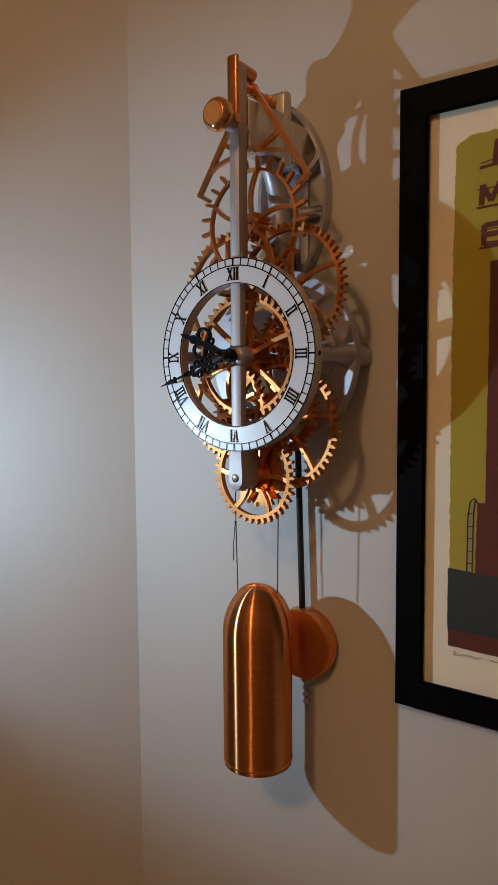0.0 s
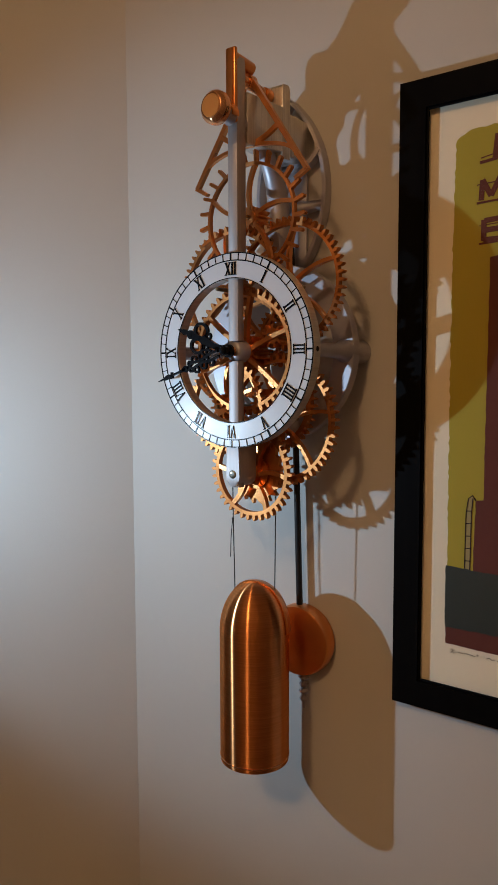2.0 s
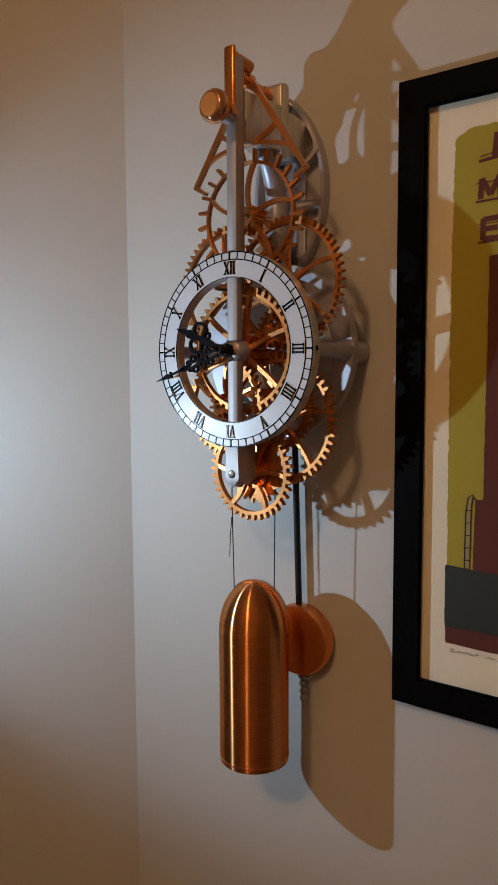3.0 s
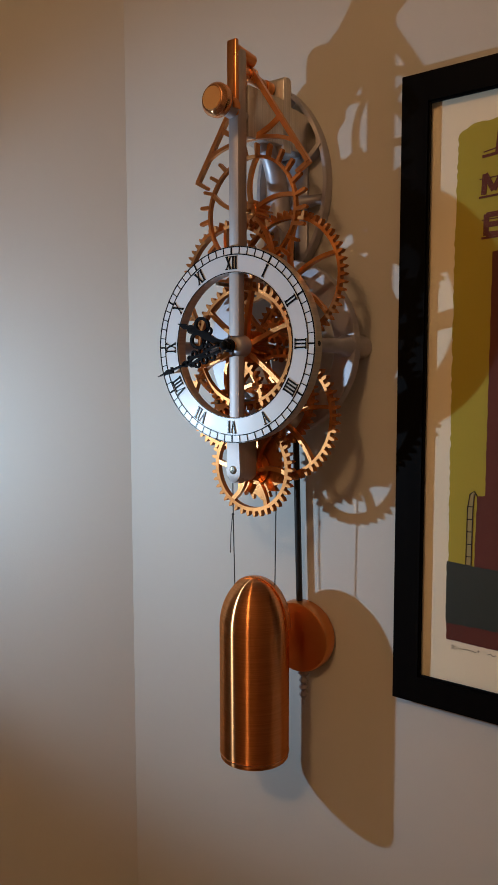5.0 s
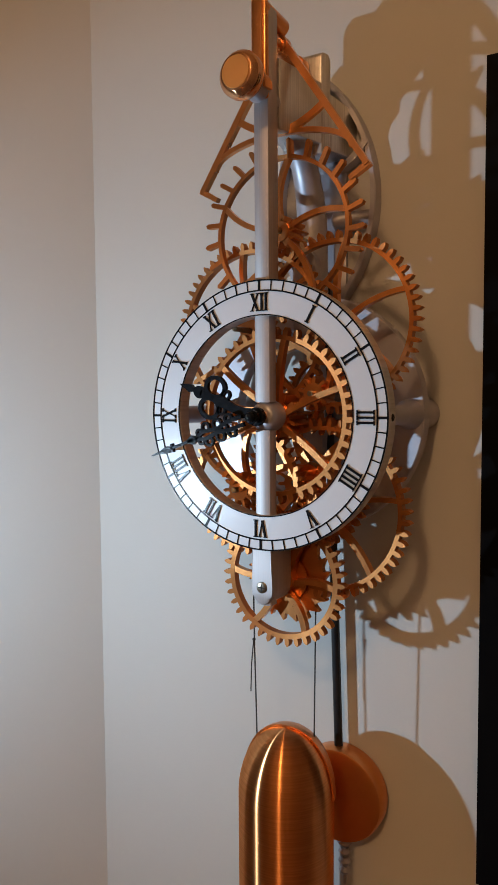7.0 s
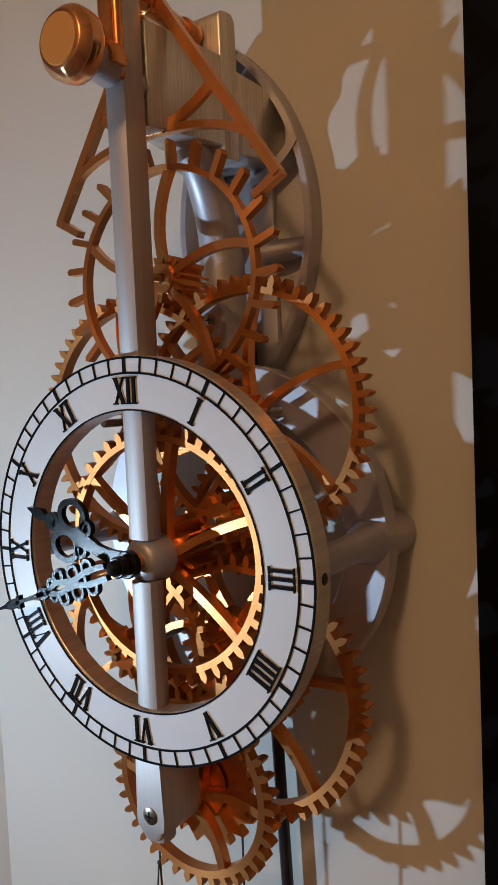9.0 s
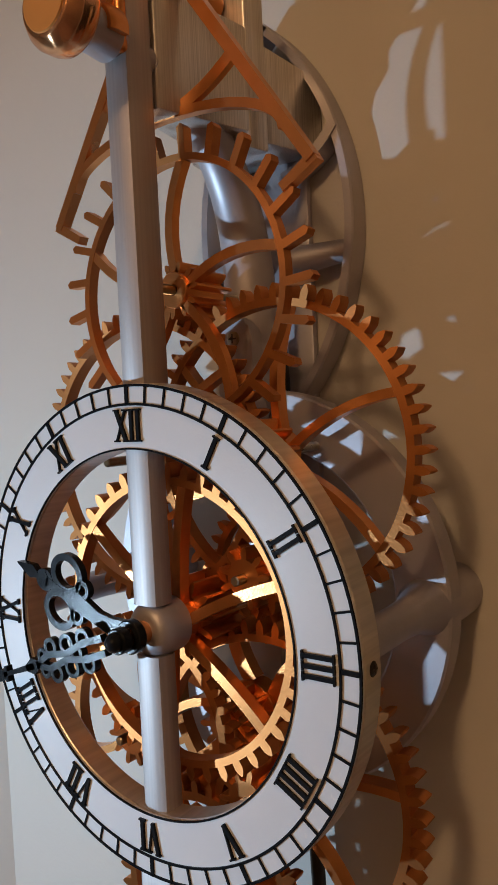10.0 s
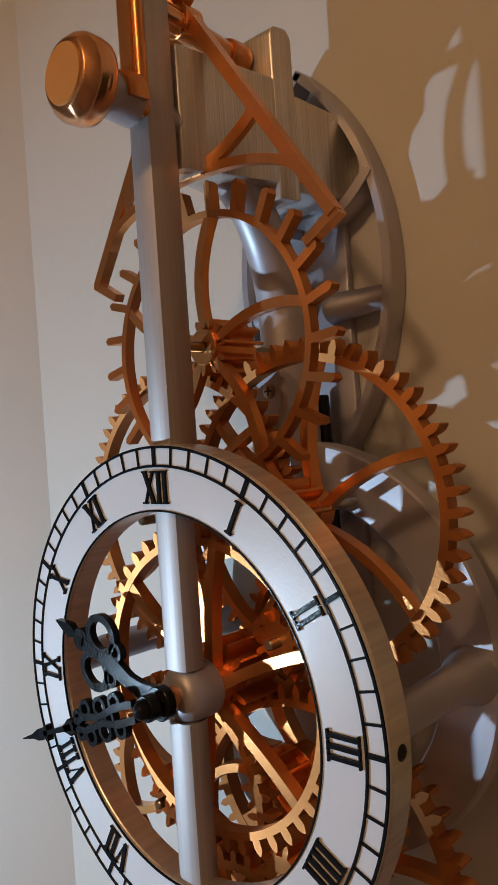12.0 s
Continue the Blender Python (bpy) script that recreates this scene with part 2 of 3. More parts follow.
TOP = 3.10
CORNER, WALL, BEND, WEST = -0.262, 0.017, -0.191, -0.365
slab("wall_north", ((CORNER, WALL), (1.45, WALL)), 0.12, 0.0, TOP, PAINT, "smooth greige painted wall behind the clock")
slab("wall_northwest", ((-0.47, BEND), (CORNER, WALL)), 0.12, 0.0, TOP, PAINT, "greige painted wall meeting the clock wall at a corner")
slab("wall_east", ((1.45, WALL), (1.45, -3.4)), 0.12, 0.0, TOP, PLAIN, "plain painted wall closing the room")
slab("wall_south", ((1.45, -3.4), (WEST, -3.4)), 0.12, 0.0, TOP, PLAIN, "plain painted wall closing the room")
# unseen west wall, with an opening added to house the cool light
OPENING = (-0.500, -0.412, 1.392, 1.488)
slab("wall_west", ((WEST, -3.4), (WEST, OPENING[0])), 0.12, 0.0, TOP, PLAIN, "unseen plain wall beside the added opening")
slab("wall_west_pier", ((WEST, OPENING[1]), (WEST, -0.400)), 0.105, 0.0, TOP, PLAIN, "unseen plain wall end beside the added opening")
slab("wall_west_below", ((WEST, OPENING[0]), (WEST, OPENING[1])), 0.105, 0.0, OPENING[2], PLAIN, "unseen plain wall under the added opening")
slab("wall_west_above", ((WEST, OPENING[0]), (WEST, OPENING[1])), 0.105, OPENING[3], TOP, PLAIN, "unseen plain wall over the added opening")
slab("wall_west_recess", ((-0.47, -0.52), (-0.47, BEND)), 0.12, 0.0, TOP, PLAIN, "unseen plain wall set back behind the added opening")
# two boards added out of view to cut the cool beam above and below
for nm, z0, z1, text, kind in (("light_stop_low", 1.412, 1.415, "plain painted sill board under the narrow window", "sill"), ("light_stop_high", 1.465, 1.468, "plain painted board over the narrow window", "trim")):
    bm = bmesh.new()
    box(bm, WEST + 0.0005, -0.310, -0.458, -0.4325, z0, z1, 0.001)
    tagged(part(nm, bm, PLAIN, smooth=False), text, kind, kind="structure")
bm = bmesh.new()
box(bm, -1.5, 2.45, -3.55, 0.15, -0.1, 0.0)
tagged(part("floor", bm, FLOORM, smooth=False), "brown wooden floor of the room", "floor", kind="structure")
bm = bmesh.new()
box(bm, -1.5, 2.45, -3.55, 0.15, TOP, TOP + 0.1)
tagged(part("ceiling", bm, CEIL, smooth=False), "plain pale painted ceiling", "ceiling", kind="structure")

# ---- wall clock ----
H = 1.55
clock = empty("wall_clock", (0.0, 0.0, H), label="copper and silver skeleton gear clock hung on the wall", category="clock")

# dial
RO, RI, YF = 0.0965, 0.0712, -0.100
bm = bmesh.new()
ring(bm, RI, RO, YF + 0.0012, YF + 0.0125, (0, 0, H), 128)
dial = part("dial_ring", bm, DIALRIM, clock, "silver printed ring behind the white dial face")
bm = bmesh.new()
ring(bm, RI + 0.0002, RO - 0.0002, YF, YF + 0.0012, (0, 0, H), 128, 0.0002)
face = part("dial_face", bm, WHITE, dial, "glossy white ring with raised black numerals")


def track():
    bm = bmesh.new()
    for r, w in ((0.0958, 0.0010), (0.0886, 0.0010), (0.0716, 0.0007)):
        ring(bm, r - w / 2, r + w / 2, YF - 0.0006, YF + 0.0002, (0, 0, H), 128, 0.0001)
    for k in range(60):
        a = math.radians(6 * k)
        w = 0.0017 if k % 5 == 0 else 0.0008
        p = [(r * math.sin(a), H + r * math.cos(a)) for r in (0.0886, 0.0958)]
        bar(bm, p, w, YF - 0.0006, YF + 0.0002)
    return part("minute_track", bm, BLACK, dial, "raised black minute track", smooth=False)


track()
NUMERALS = ["XII", "I", "II", "III", "IIII", "V", "VI", "VII", "VIII", "IX", "X", "XI"]


def numeral(text, k):
    """A Roman numeral with serifs, its foot towards the middle of the dial."""
    bm = bmesh.new()
    h, gap = 0.0126, 0.00085
    glyphs, width = [], 0.0
    for c in text:
        w = {"I": 0.0026, "V": 0.0068, "X": 0.0068}[c]
        glyphs.append((c, width, w))
        width += w + gap
    width -= gap
    a = math.radians(30 * k)
    ca, sa = math.cos(a), math.sin(a)

    def put(points, w, lift=0.0):
        out = []
        for u, v in points:
            u -= width / 2
            r = 0.0742 + v
            out.append((u * ca + r * sa, H + r * ca - u * sa))
        bar(bm, out, w, YF - 0.0011 - lift, YF + 0.0001)

    for c, u, w in glyphs:
        if c == "I":
            put([(u + w / 2, 0.0004), (u + w / 2, h - 0.0004)], 0.00150)
            for v in (0.00035, h - 0.00035):
                put([(u - 0.0003, v), (u + w + 0.0003, v)], 0.0007, 0.00003)
        else:
            mid = u + w / 2
            if c == "V":
                put([(u + 0.0010, h - 0.0003), (mid, 0.0002)], 0.00155)
                put([(u + w - 0.0010, h - 0.0003), (mid, 0.0002)], 0.00065, 0.00002)
                ends = [(u + 0.0010, h - 0.00035), (u + w - 0.0010, h - 0.00035)]
            else:
                put([(u + 0.0010, h - 0.0003), (u + w - 0.0010, 0.0003)], 0.00160)
                put([(u + w - 0.0010, h - 0.0003), (u + 0.0010, 0.0003)], 0.00065, 0.00002)
                ends = [(u + 0.0010, h - 0.00035), (u + w - 0.0010, h - 0.00035), (u + 0.0010, 0.00035), (u + w - 0.0010, 0.00035)]
            for ux, v in ends:
                put([(ux - 0.0013, v), (ux + 0.0013, v)], 0.0007, 0.00004)
    return part("numeral", bm, BLACK, dial, "raised black Roman numeral " + text, smooth=False)


for k, text in enumerate(NUMERALS):
    numeral(text, k)


def screw(x, y, z, r, parent, axis="y", slot=True, mat=None):
    bm = bmesh.new()
    prof = [(0.00001, -0.0006), (r * 0.7, -0.0006), (r, 0.0), (r, 0.001), (0.00001, 0.001)]
    if axis == "x":
        prof = [(a, -b) for a, b in prof]
    revolve(bm, prof, (x, y, z), 24, axis)
    ob = part("screw", bm, mat or STEEL, parent, "small screw with a cross slot")
    bm = bmesh.new()
    for s in (0, 1):
        d = (r * 0.62, r * 0.11) if s else (r * 0.11, r * 0.62)
        if axis == "y":
            box(bm, x - d[0], x + d[0], y - 0.00075, y - 0.0004, z - d[1], z + d[1])
        else:
            box(bm, x + 0.0004, x + 0.00075, y - d[0], y + d[0], z - d[1], z + d[1])
    part("slot", bm, DARKSTEEL, ob, "dark cross slot", smooth=False)
    return ob


screw(RO, YF + 0.0068, H, 0.0026, dial, "x", mat=DARKSTEEL)

# front upright
TF, TB, TW = -0.0975, -0.0812, 0.0069
bm = bmesh.new()
box(bm, -TW, TW, TF, TB, H + 0.076, 1.836, 0.0044, 2)
box(bm, -TW, TW, TF, TB - 0.0050, 1.413, H - 0.010, 0.0036, 2, only=2)
box(bm, -TW, TW, TF, TB - 0.0050, H + 0.010, H + 0.080, 0.0036, 2, only=2)
front = part("front_upright", bm, SILVER_V, clock, "brushed silver upright bar")
bm = bmesh.new()
revolve(bm, [(0.0042, TF - 0.0005), (0.0068, TF - 0.0005), (0.0090, TF + 0.0006), (0.0105, TF + 0.0030), (0.0113, TF + 0.0065), (0.0113, TB - 0.001), (0.0098, TB), (0.0042, TB)], (0, 0, H), 40)
part("centre_boss", bm, SILVER, front, "round silver boss at the middle of the dial")
# foot of the upright, with rounded end
bm = bmesh.new()
foot = [(0.0085 * math.cos(a), 1.4245 + 0.0115 * math.sin(a)) for a in [math.radians(180 + 12 * i) for i in range(16)]]
prism(bm, foot + [(0.0085, 1.462), (-0.0085, 1.462)], TF - 0.0012, -0.0702, 0.0016)
part("foot_block", bm, SILVER_V, front, "rounded silver foot of the upright")
screw(0.0, TF - 0.0016, 1.4262, 0.0042, front)
# copper cover strip on the upper end
bm = bmesh.new()
box(bm, -0.0064, 0.0064, TF - 0.0018, TF + 0.003, 1.770, 1.841, 0.0022, 3)
cover = part("cover_strip", bm, COPPER, front, "copper strip on the upper end of the upright")
bm = bmesh.new()
box(bm, 0.0026, 0.0036, TF - 0.0024, TF - 0.0012, 1.774, 1.839)
part("groove_bead", bm, COPPER_FACE, cover, "raised bead along the strip", smooth=False)
bm = bmesh.new()
rod(bm, (0, TF + 0.001, 1.8320), (0, -0.066, 1.8300), 0.0066, n=28)
part("top_pin", bm, COPPER, front, "round copper pin through the top")
bm = bmesh.new()
revolve(bm, [(0.0067, -0.1075), (0.0100, -0.1075), (0.0112, -0.1055), (0.0112, -0.0995), (0.0067, -0.0995)], (0, 0, 1.7755), 20, "y", math.radians(-10), math.radians(200))
part("strip_saddle", bm, COPPER, cover, "copper saddle over the knob shaft")
# adjusting knob on its shaft
bm = bmesh.new()
rod(bm, (0, -0.120, 1.7775), (0, -0.020, 1.7675), 0.0063, n=28)
rod(bm, (0, -0.120, 1.7775), (0, -0.0985, 1.77535), 0.0084, n=28)
shaft = part("knob_shaft", bm, SILVER, clock, "silver shaft of the knob")
bm = bmesh.new()
revolve(bm, [(0.00001, -0.1290), (0.0116, -0.1290), (0.0123, -0.1286), (0.0149, -0.1256), (0.0156, -0.1240), (0.0156, -0.1192), (0.0150, -0.1166), (0.0120, -0.1143), (0.00001, -0.1143)], (0, 0, 1.7780), 48)
knob = part("knob", bm, COPPER_RIM, shaft, "turned copper knob")
bm = bmesh.new()
revolve(bm, [(0.00001, -0.1297), (0.0104, -0.1297), (0.0108, -0.1288), (0.00001, -0.1288)], (0, 0, 1.7780), 40)
part("knob_face", bm, KNOB_FACE, knob, "flat copper face of the knob")


# wheels
def toothed(bm, x, z, y0, y1, inner, r, n, turn, profile):
    """A ring with teeth, all one piece; profile gives the (radius, angle) points of a tooth between its two feet."""
    pitch = 2 * math.pi / n
    w0, w1 = profile[0][1], profile[-1][1]

    def layer(y):
        rows = []
        for i in range(n):
            a = turn + i * pitch
            gap = pitch - (w1 - w0)
            foot = [a + w0, a + w1, a + w1 + gap / 3, a + w1 + 2 * gap / 3]
            rim = [bm.verts.new((x + r * math.cos(b), y, z + r * math.sin(b))) for b in foot]
            inn = [bm.verts.new((x + inner * math.cos(b), y, z + inner * math.sin(b))) for b in foot]
            top = [bm.verts.new((x + rr * math.cos(a + b), y, z + rr * math.sin(a + b))) for rr, b in profile[1:-1]]
            rows.append((rim, inn, top))
        return rows

    f, k = layer(y0), layer(y1)
    for side in (f, k):
        for i in range(n):
            rim, inn, top = side[i]
            nrim, ninn, _ = side[(i + 1) % n]
            rs, ins = rim + [nrim[0]], inn + [ninn[0]]
            for j in range(4):
                bm.faces.new((rs[j], rs[j + 1], ins[j + 1], ins[j]))
            bm.faces.new([rim[0]] + top + [rim[1]])
    for i in range(n):
        (ra, ia, ta), (rb, ib, tb) = f[i], k[i]
        na, nb = f[(i + 1) % n], k[(i + 1) % n]
        ca, cb = [ra[0]] + ta + ra[1:] + [na[0][0]], [rb[0]] + tb + rb[1:] + [nb[0][0]]
        for j in range(len(ca) - 1):
            bm.faces.new((ca[j], ca[j + 1], cb[j + 1], cb[j]))
        ca, cb = ia + [na[1][0]], ib + [nb[1][0]]
        for j in range(4):
            bm.faces.new((ca[j], ca[j + 1], cb[j + 1], cb[j]))


def wheel(name, x, y, z, r, tip, n, thick, rim, spokes, hub, sag, turn=0.0, tooth=0.45, point=0.5, label="", lean=0.0, spoke_w=0.0038, bow=0.25, phase=0.0):
    """A toothed wheel: rim, teeth, bowed spokes and hub in one piece."""
    bm = bmesh.new()
    y0, y1 = y - thick / 2, y + thick / 2
    w = 2 * math.pi / n * tooth / 2
    mid = r + (tip - r) * 0.5
    if lean:
        prof = [(r, -w), (tip - 0.0014, -w * 0.85 + lean), (tip, lean), (tip - 0.0014, w * 0.85 + lean), (r, w)]
    else:
        prof = [(r, -w), (mid, -w), (tip - 0.0016, -w * 0.74), (tip, -w * 0.16), (tip, w * 0.16), (tip - 0.0016, w * 0.74), (mid, w), (r, w)]
    toothed(bm, x, z, y0, y1, r - rim, r, n, turn, prof)
    worn = [e for e in bm.edges if len(e.link_faces) == 2 and all(abs(v.co.y - y0) < 1e-6 for v in e.verts) and e.calc_face_angle(0) > 1.2]
    bmesh.ops.bevel(bm, geom=worn, offset=0.0007, segments=1, affect="EDGES")
    body = part(name, bm, COPPER_WHEEL, clock, label, limit=30)
    body.data.transform(Matrix.Translation((-x, 0, H - z)))
    body.location = (x, 0, z - H)
    bm = bmesh.new()
    ring(bm, 0.0022, hub, y0 - 0.0015, y1 + 0.0015, (x, 0, z), 24, 0.0004)
    part("hub", bm, COPPER, body)
    for i in range(spokes):
        a = turn + phase + 2 * math.pi * i / spokes
        p = (x + (hub - 0.0008) * math.cos(a), z + (hub - 0.0008) * math.sin(a))
        q = (x + (r - rim * 0.6) * math.cos(a + bow), z + (r - rim * 0.6) * math.sin(a + bow))
        bm = bmesh.new()
        bar(bm, curve_pts(p, q, sag), spoke_w, y0 + 0.0003, y1 - 0.0003)
        part("spoke", bm, COPPER, body, limit=30)
    return body


def pinion(parent, x, y0, y1, z, r, n):
    bm = bmesh.new()
    w = 2 * math.pi / n * 0.22
    toothed(bm, x, z, y0, y1, 0.0021, r * 0.62, n, 0.1, [(r * 0.62, -w), (r * 0.88, -w * 0.8), (r, -w * 0.3), (r, w * 0.3), (r * 0.88, w * 0.8), (r * 0.62, w)])
    return part("pinion", bm, COPPER, parent, "small copper pinion", limit=30)


def arbor(x, z, y0=-0.083, y1=-0.024, r=0.0021):
    bm = bmesh.new()
    rod(bm, (x, y0, z), (x, y1, z), r, n=16)
    return part("arbor", bm, STEEL, clock, "thin steel arbor")


esc = wheel("escape_wheel", 0.0, -0.0668, 1.6850, 0.0548, 0.0668, 25, 0.0050, 0.0028, 5, 0.0075, 0.005, turn=0.178, tooth=0.25, label="copper escape wheel with long teeth", lean=0.028, spoke_w=0.0040, bow=-0.12, phase=0.130)
pinion(esc, 0.0, -0.0690, -0.046, 1.6850, 0.0118, 10)
arbor(0.0, 1.6850)
cen = wheel("gear_wheel", 0.0, -0.0792, H, 0.0590, 0.0648, 44, 0.0062, 0.0031, 6, 0.009, 0.0015, turn=0.105, label="large copper gear wheel behind the dial", spoke_w=0.0043)
pinion(cen, 0.0, -0.075, -0.050, H, 0.0165, 12)
arbor(0.0, H, -0.098)
thr = wheel("gear_wheel", 0.0370, -0.0545, 1.6172, 0.0608, 0.0667, 54, 0.0066, 0.0031, 6, 0.009, 0.004, turn=0.115, label="copper gear wheel above the dial", spoke_w=0.0036)
pinion(thr, 0.0370, -0.080, -0.058, 1.6172, 0.0135, 10)
arbor(0.0370, 1.6172)
lef = wheel("gear_wheel", -0.0320, -0.0560, 1.6148, 0.0622, 0.0682, 54, 0.0066, 0.0031, 6, 0.009, 0.004, turn=0.4, label="copper gear wheel half hidden by the dial", spoke_w=0.0036)
pinion(lef, -0.0320, -0.052, -0.034, 1.6148, 0.0135, 10)
arbor(-0.0320, 1.6148)
low = wheel("gear_wheel", 0.0290, -0.0550, 1.4802, 0.0618, 0.0680, 52, 0.0074, 0.0031, 6, 0.009, 0.004, turn=-0.09, label="copper gear wheel under the dial", spoke_w=0.0036)
pinion(low, 0.0290, -0.076, -0.058, 1.4802, 0.0135, 10)
arbor(0.0290, 1.4802)
lol = wheel("gear_wheel", -0.034, -0.0640, 1.4930, 0.0470, 0.0522, 40, 0.0060, 0.0036, 6, 0.009, 0.004, turn=0.2, label="copper gear wheel low behind the dial", spoke_w=0.0036)
pinion(lol, -0.034, -0.076, -0.067, 1.4930, 0.0135, 10)
arbor(-0.034, 1.4930)
mid = wheel("gear_wheel", 0.024, -0.0455, 1.5660, 0.0270, 0.0318, 26, 0.0048, 0.0031, 5, 0.0080, 0.0015, turn=0.3, label="small copper gear wheel inside the train", spoke_w=0.0036)
pinion(mid, 0.024, -0.0640, -0.0485, 1.5660, 0.0128, 9)
arbor(0.024, 1.5660, -0.0700, -0.030)
bot = wheel("gear_wheel", 0.0, -0.0660, 1.4262, 0.0462, 0.0522, 38, 0.0062, 0.0038, 6, 0.010, 0.0035, turn=-0.33, label="lowest copper gear wheel over the cords", spoke_w=0.0046)
arbor(0.0, 1.4250, -0.095)
# ratchet of the winding train
bm = bmesh.new()
toothed(bm, 0.0, 1.4262, -0.0585, -0.0535, 0.004, 0.0300, 20, 0.1, [(0.0300, -0.110), (0.0358, 0.085), (0.0352, 0.100), (0.0300, 0.110)])
part("ratchet_wheel", bm, COPPER, bot, "copper ratchet wheel with slanting teeth", limit=30)
# rear wheel added to hide lit wall behind the winding train
gre = wheel("gear_wheel", 0.004, -0.0330, 1.4980, 0.0490, 0.0545, 44, 0.0070, 0.0050, 6, 0.014, 0.003, turn=0.5, label="added copper gear wheel filling the dark depth of the train", spoke_w=0.0070)
pinion(gre, 0.004, -0.0560, -0.0370, 1.4980, 0.0140, 10)
arbor(0.004, 1.4980, -0.058, -0.018)
# winding drum behind the lowest wheel
bm = bmesh.new()
revolve(bm, [(0.003, -0.062), (0.0175, -0.062), (0.0175, -0.060), (0.0145, -0.059), (0.0145, -0.044), (0.0175, -0.043), (0.0175, -0.041), (0.003, -0.041)], (0, 0, 1.4250), 40)
part("winding_drum", bm, COPPER, bot, "copper winding drum")

# pallet anchor
PA = 1.817
bm = bmesh.new()
ay0, ay1 = -0.0712, -0.0660
for s in (1, -1):
    tipx, tipz = 0.0685 * s, 1.7225
    bar(bm, [(0.002 * s, PA + 0.004), (tipx, tipz)], [0.0054, 0.0042], ay0 - 0.0003 * s, ay1 - 0.0002 * s)
    bar(bm, [(tipx + 0.0015 * s, tipz + 0.0012), (tipx - 0.0135 * s, tipz - 0.0075)], [0.0042, 0.0036], ay0 + 0.0007, ay1 + 0.0005)
    px, pz = tipx * 0.83, PA + (tipz - PA) * 0.83
    arc = [(px * math.sin(math.radians(90 * k / 10)), 1.7555 - 0.019 * (1 - math.cos(math.radians(90 * k / 10)))) for k in range(11)]
    bar(bm, arc, 0.0036, ay0 + 0.0006 + 0.0002 * s, ay1 - 0.0006 + 0.0002 * s)
    bar(bm, curve_pts((0.002 * s, 1.7560), (tipx * 0.50, PA + (tipz - PA) * 0.50), -0.002 * s), 0.0050, ay0 + 0.0011 + 0.0002 * s, ay1 - 0.0010)
ring(bm, 0.003, 0.0072, ay0 - 0.002, ay1 + 0.002, (0, 0, PA), 28, 0.0005)
anchor = part("pallet_anchor", bm, COPPER, clock, "copper pallet anchor over the escape wheel", limit=25)
bm = bmesh.new()
rod(bm, (0, -0.083, PA), (0, -0.026, PA - 0.006), 0.0052, n=24)
pal = part("pallet_arbor", bm, COPPER_RIM, clock, "round copper pallet arbor")
bm = bmesh.new()
revolve(bm, [(0.005, -0.045), (0.0068, -0.045), (0.0072, -0.044), (0.0072, -0.036), (0.0068, -0.035), (0.005, -0.035)], (0, 0, PA - 0.0045), 28)
part("collar", bm, COPPER, pal, "copper collar on the arbor")

# back frame: bridge, bracket, spine, oval rib, back ring, pillars
def wedge(name, outline, x0, x1, ya, yb, mat, parent, label):
    """A block whose half width grows from x0 at ya to x1 at yb."""
    bm = bmesh.new()
    half = [x0 + (x1 - x0) * (y - ya) / (yb - ya) for y, z in outline]
    a = [bm.verts.new((-h, y, z)) for h, (y, z) in zip(half, outline)]
    b = [bm.verts.new((h, y, z)) for h, (y, z) in zip(half, outline)]
    bm.faces.new(a)
    bm.faces.new(b[::-1])
    for i in range(len(outline)):
        bm.faces.new((a[i], b[i], b[(i + 1) % len(outline)], a[(i + 1) % len(outline)]))
    bmesh.ops.bevel(bm, geom=list(bm.edges), offset=0.0012, segments=2, affect="EDGES", profile=0.5)
    return part(name, bm, mat, parent, label)


bridge = wedge("bridge_block", [(-0.0805, 1.754), (-0.0805, 1.8035), (-0.033, 1.800), (-0.033, 1.755)], 0.0064, 0.0168, -0.0805, -0.033, SILVER_B, clock, "brushed silver block behind the upright")
wedge("bracket", [(-0.034, 1.748), (-0.034, 1.820), (-0.032, 1.823), (-0.0255, 1.823), (-0.023, 1.819), (-0.023, 1.748)], 0.0168, 0.0193, -0.034, -0.023, SILVER_B, bridge, "upright silver bracket for the arbor")
wedge("wall_block", [(-0.024, 1.752), (-0.024, 1.795), (0.0164, 1.791), (0.0164, 1.764), (0.011, 1.754)], 0.0187, 0.0240, -0.024, 0.0164, SILVER_B, bridge, "brushed silver block against the wall")


def horn(bm, path, n=32):
    """A round limb through (y, z, radius) stations on the middle plane."""
    rings = []
    for i, (y, z, rad) in enumerate(path):
        y0, z0, _ = path[max(i - 1, 0)]
        y1, z1, _ = path[min(i + 1, len(path) - 1)]
        d = math.hypot(y1 - y0, z1 - z0)
        ny, nz = -(z1 - z0) / d, (y1 - y0) / d
        rings.append([bm.verts.new((rad * math.cos(2 * math.pi * k / n), y + ny * rad * math.sin(2 * math.pi * k / n), z + nz * rad * math.sin(2 * math.pi * k / n))) for k in range(n)])
    for p, q in zip(rings, rings[1:]):
        for k in range(n):
            bm.faces.new((p[k], p[(k + 1) % n], q[(k + 1) % n], q[k]))
    bm.faces.new(rings[0][::-1])
    bm.faces.new(rings[-1])


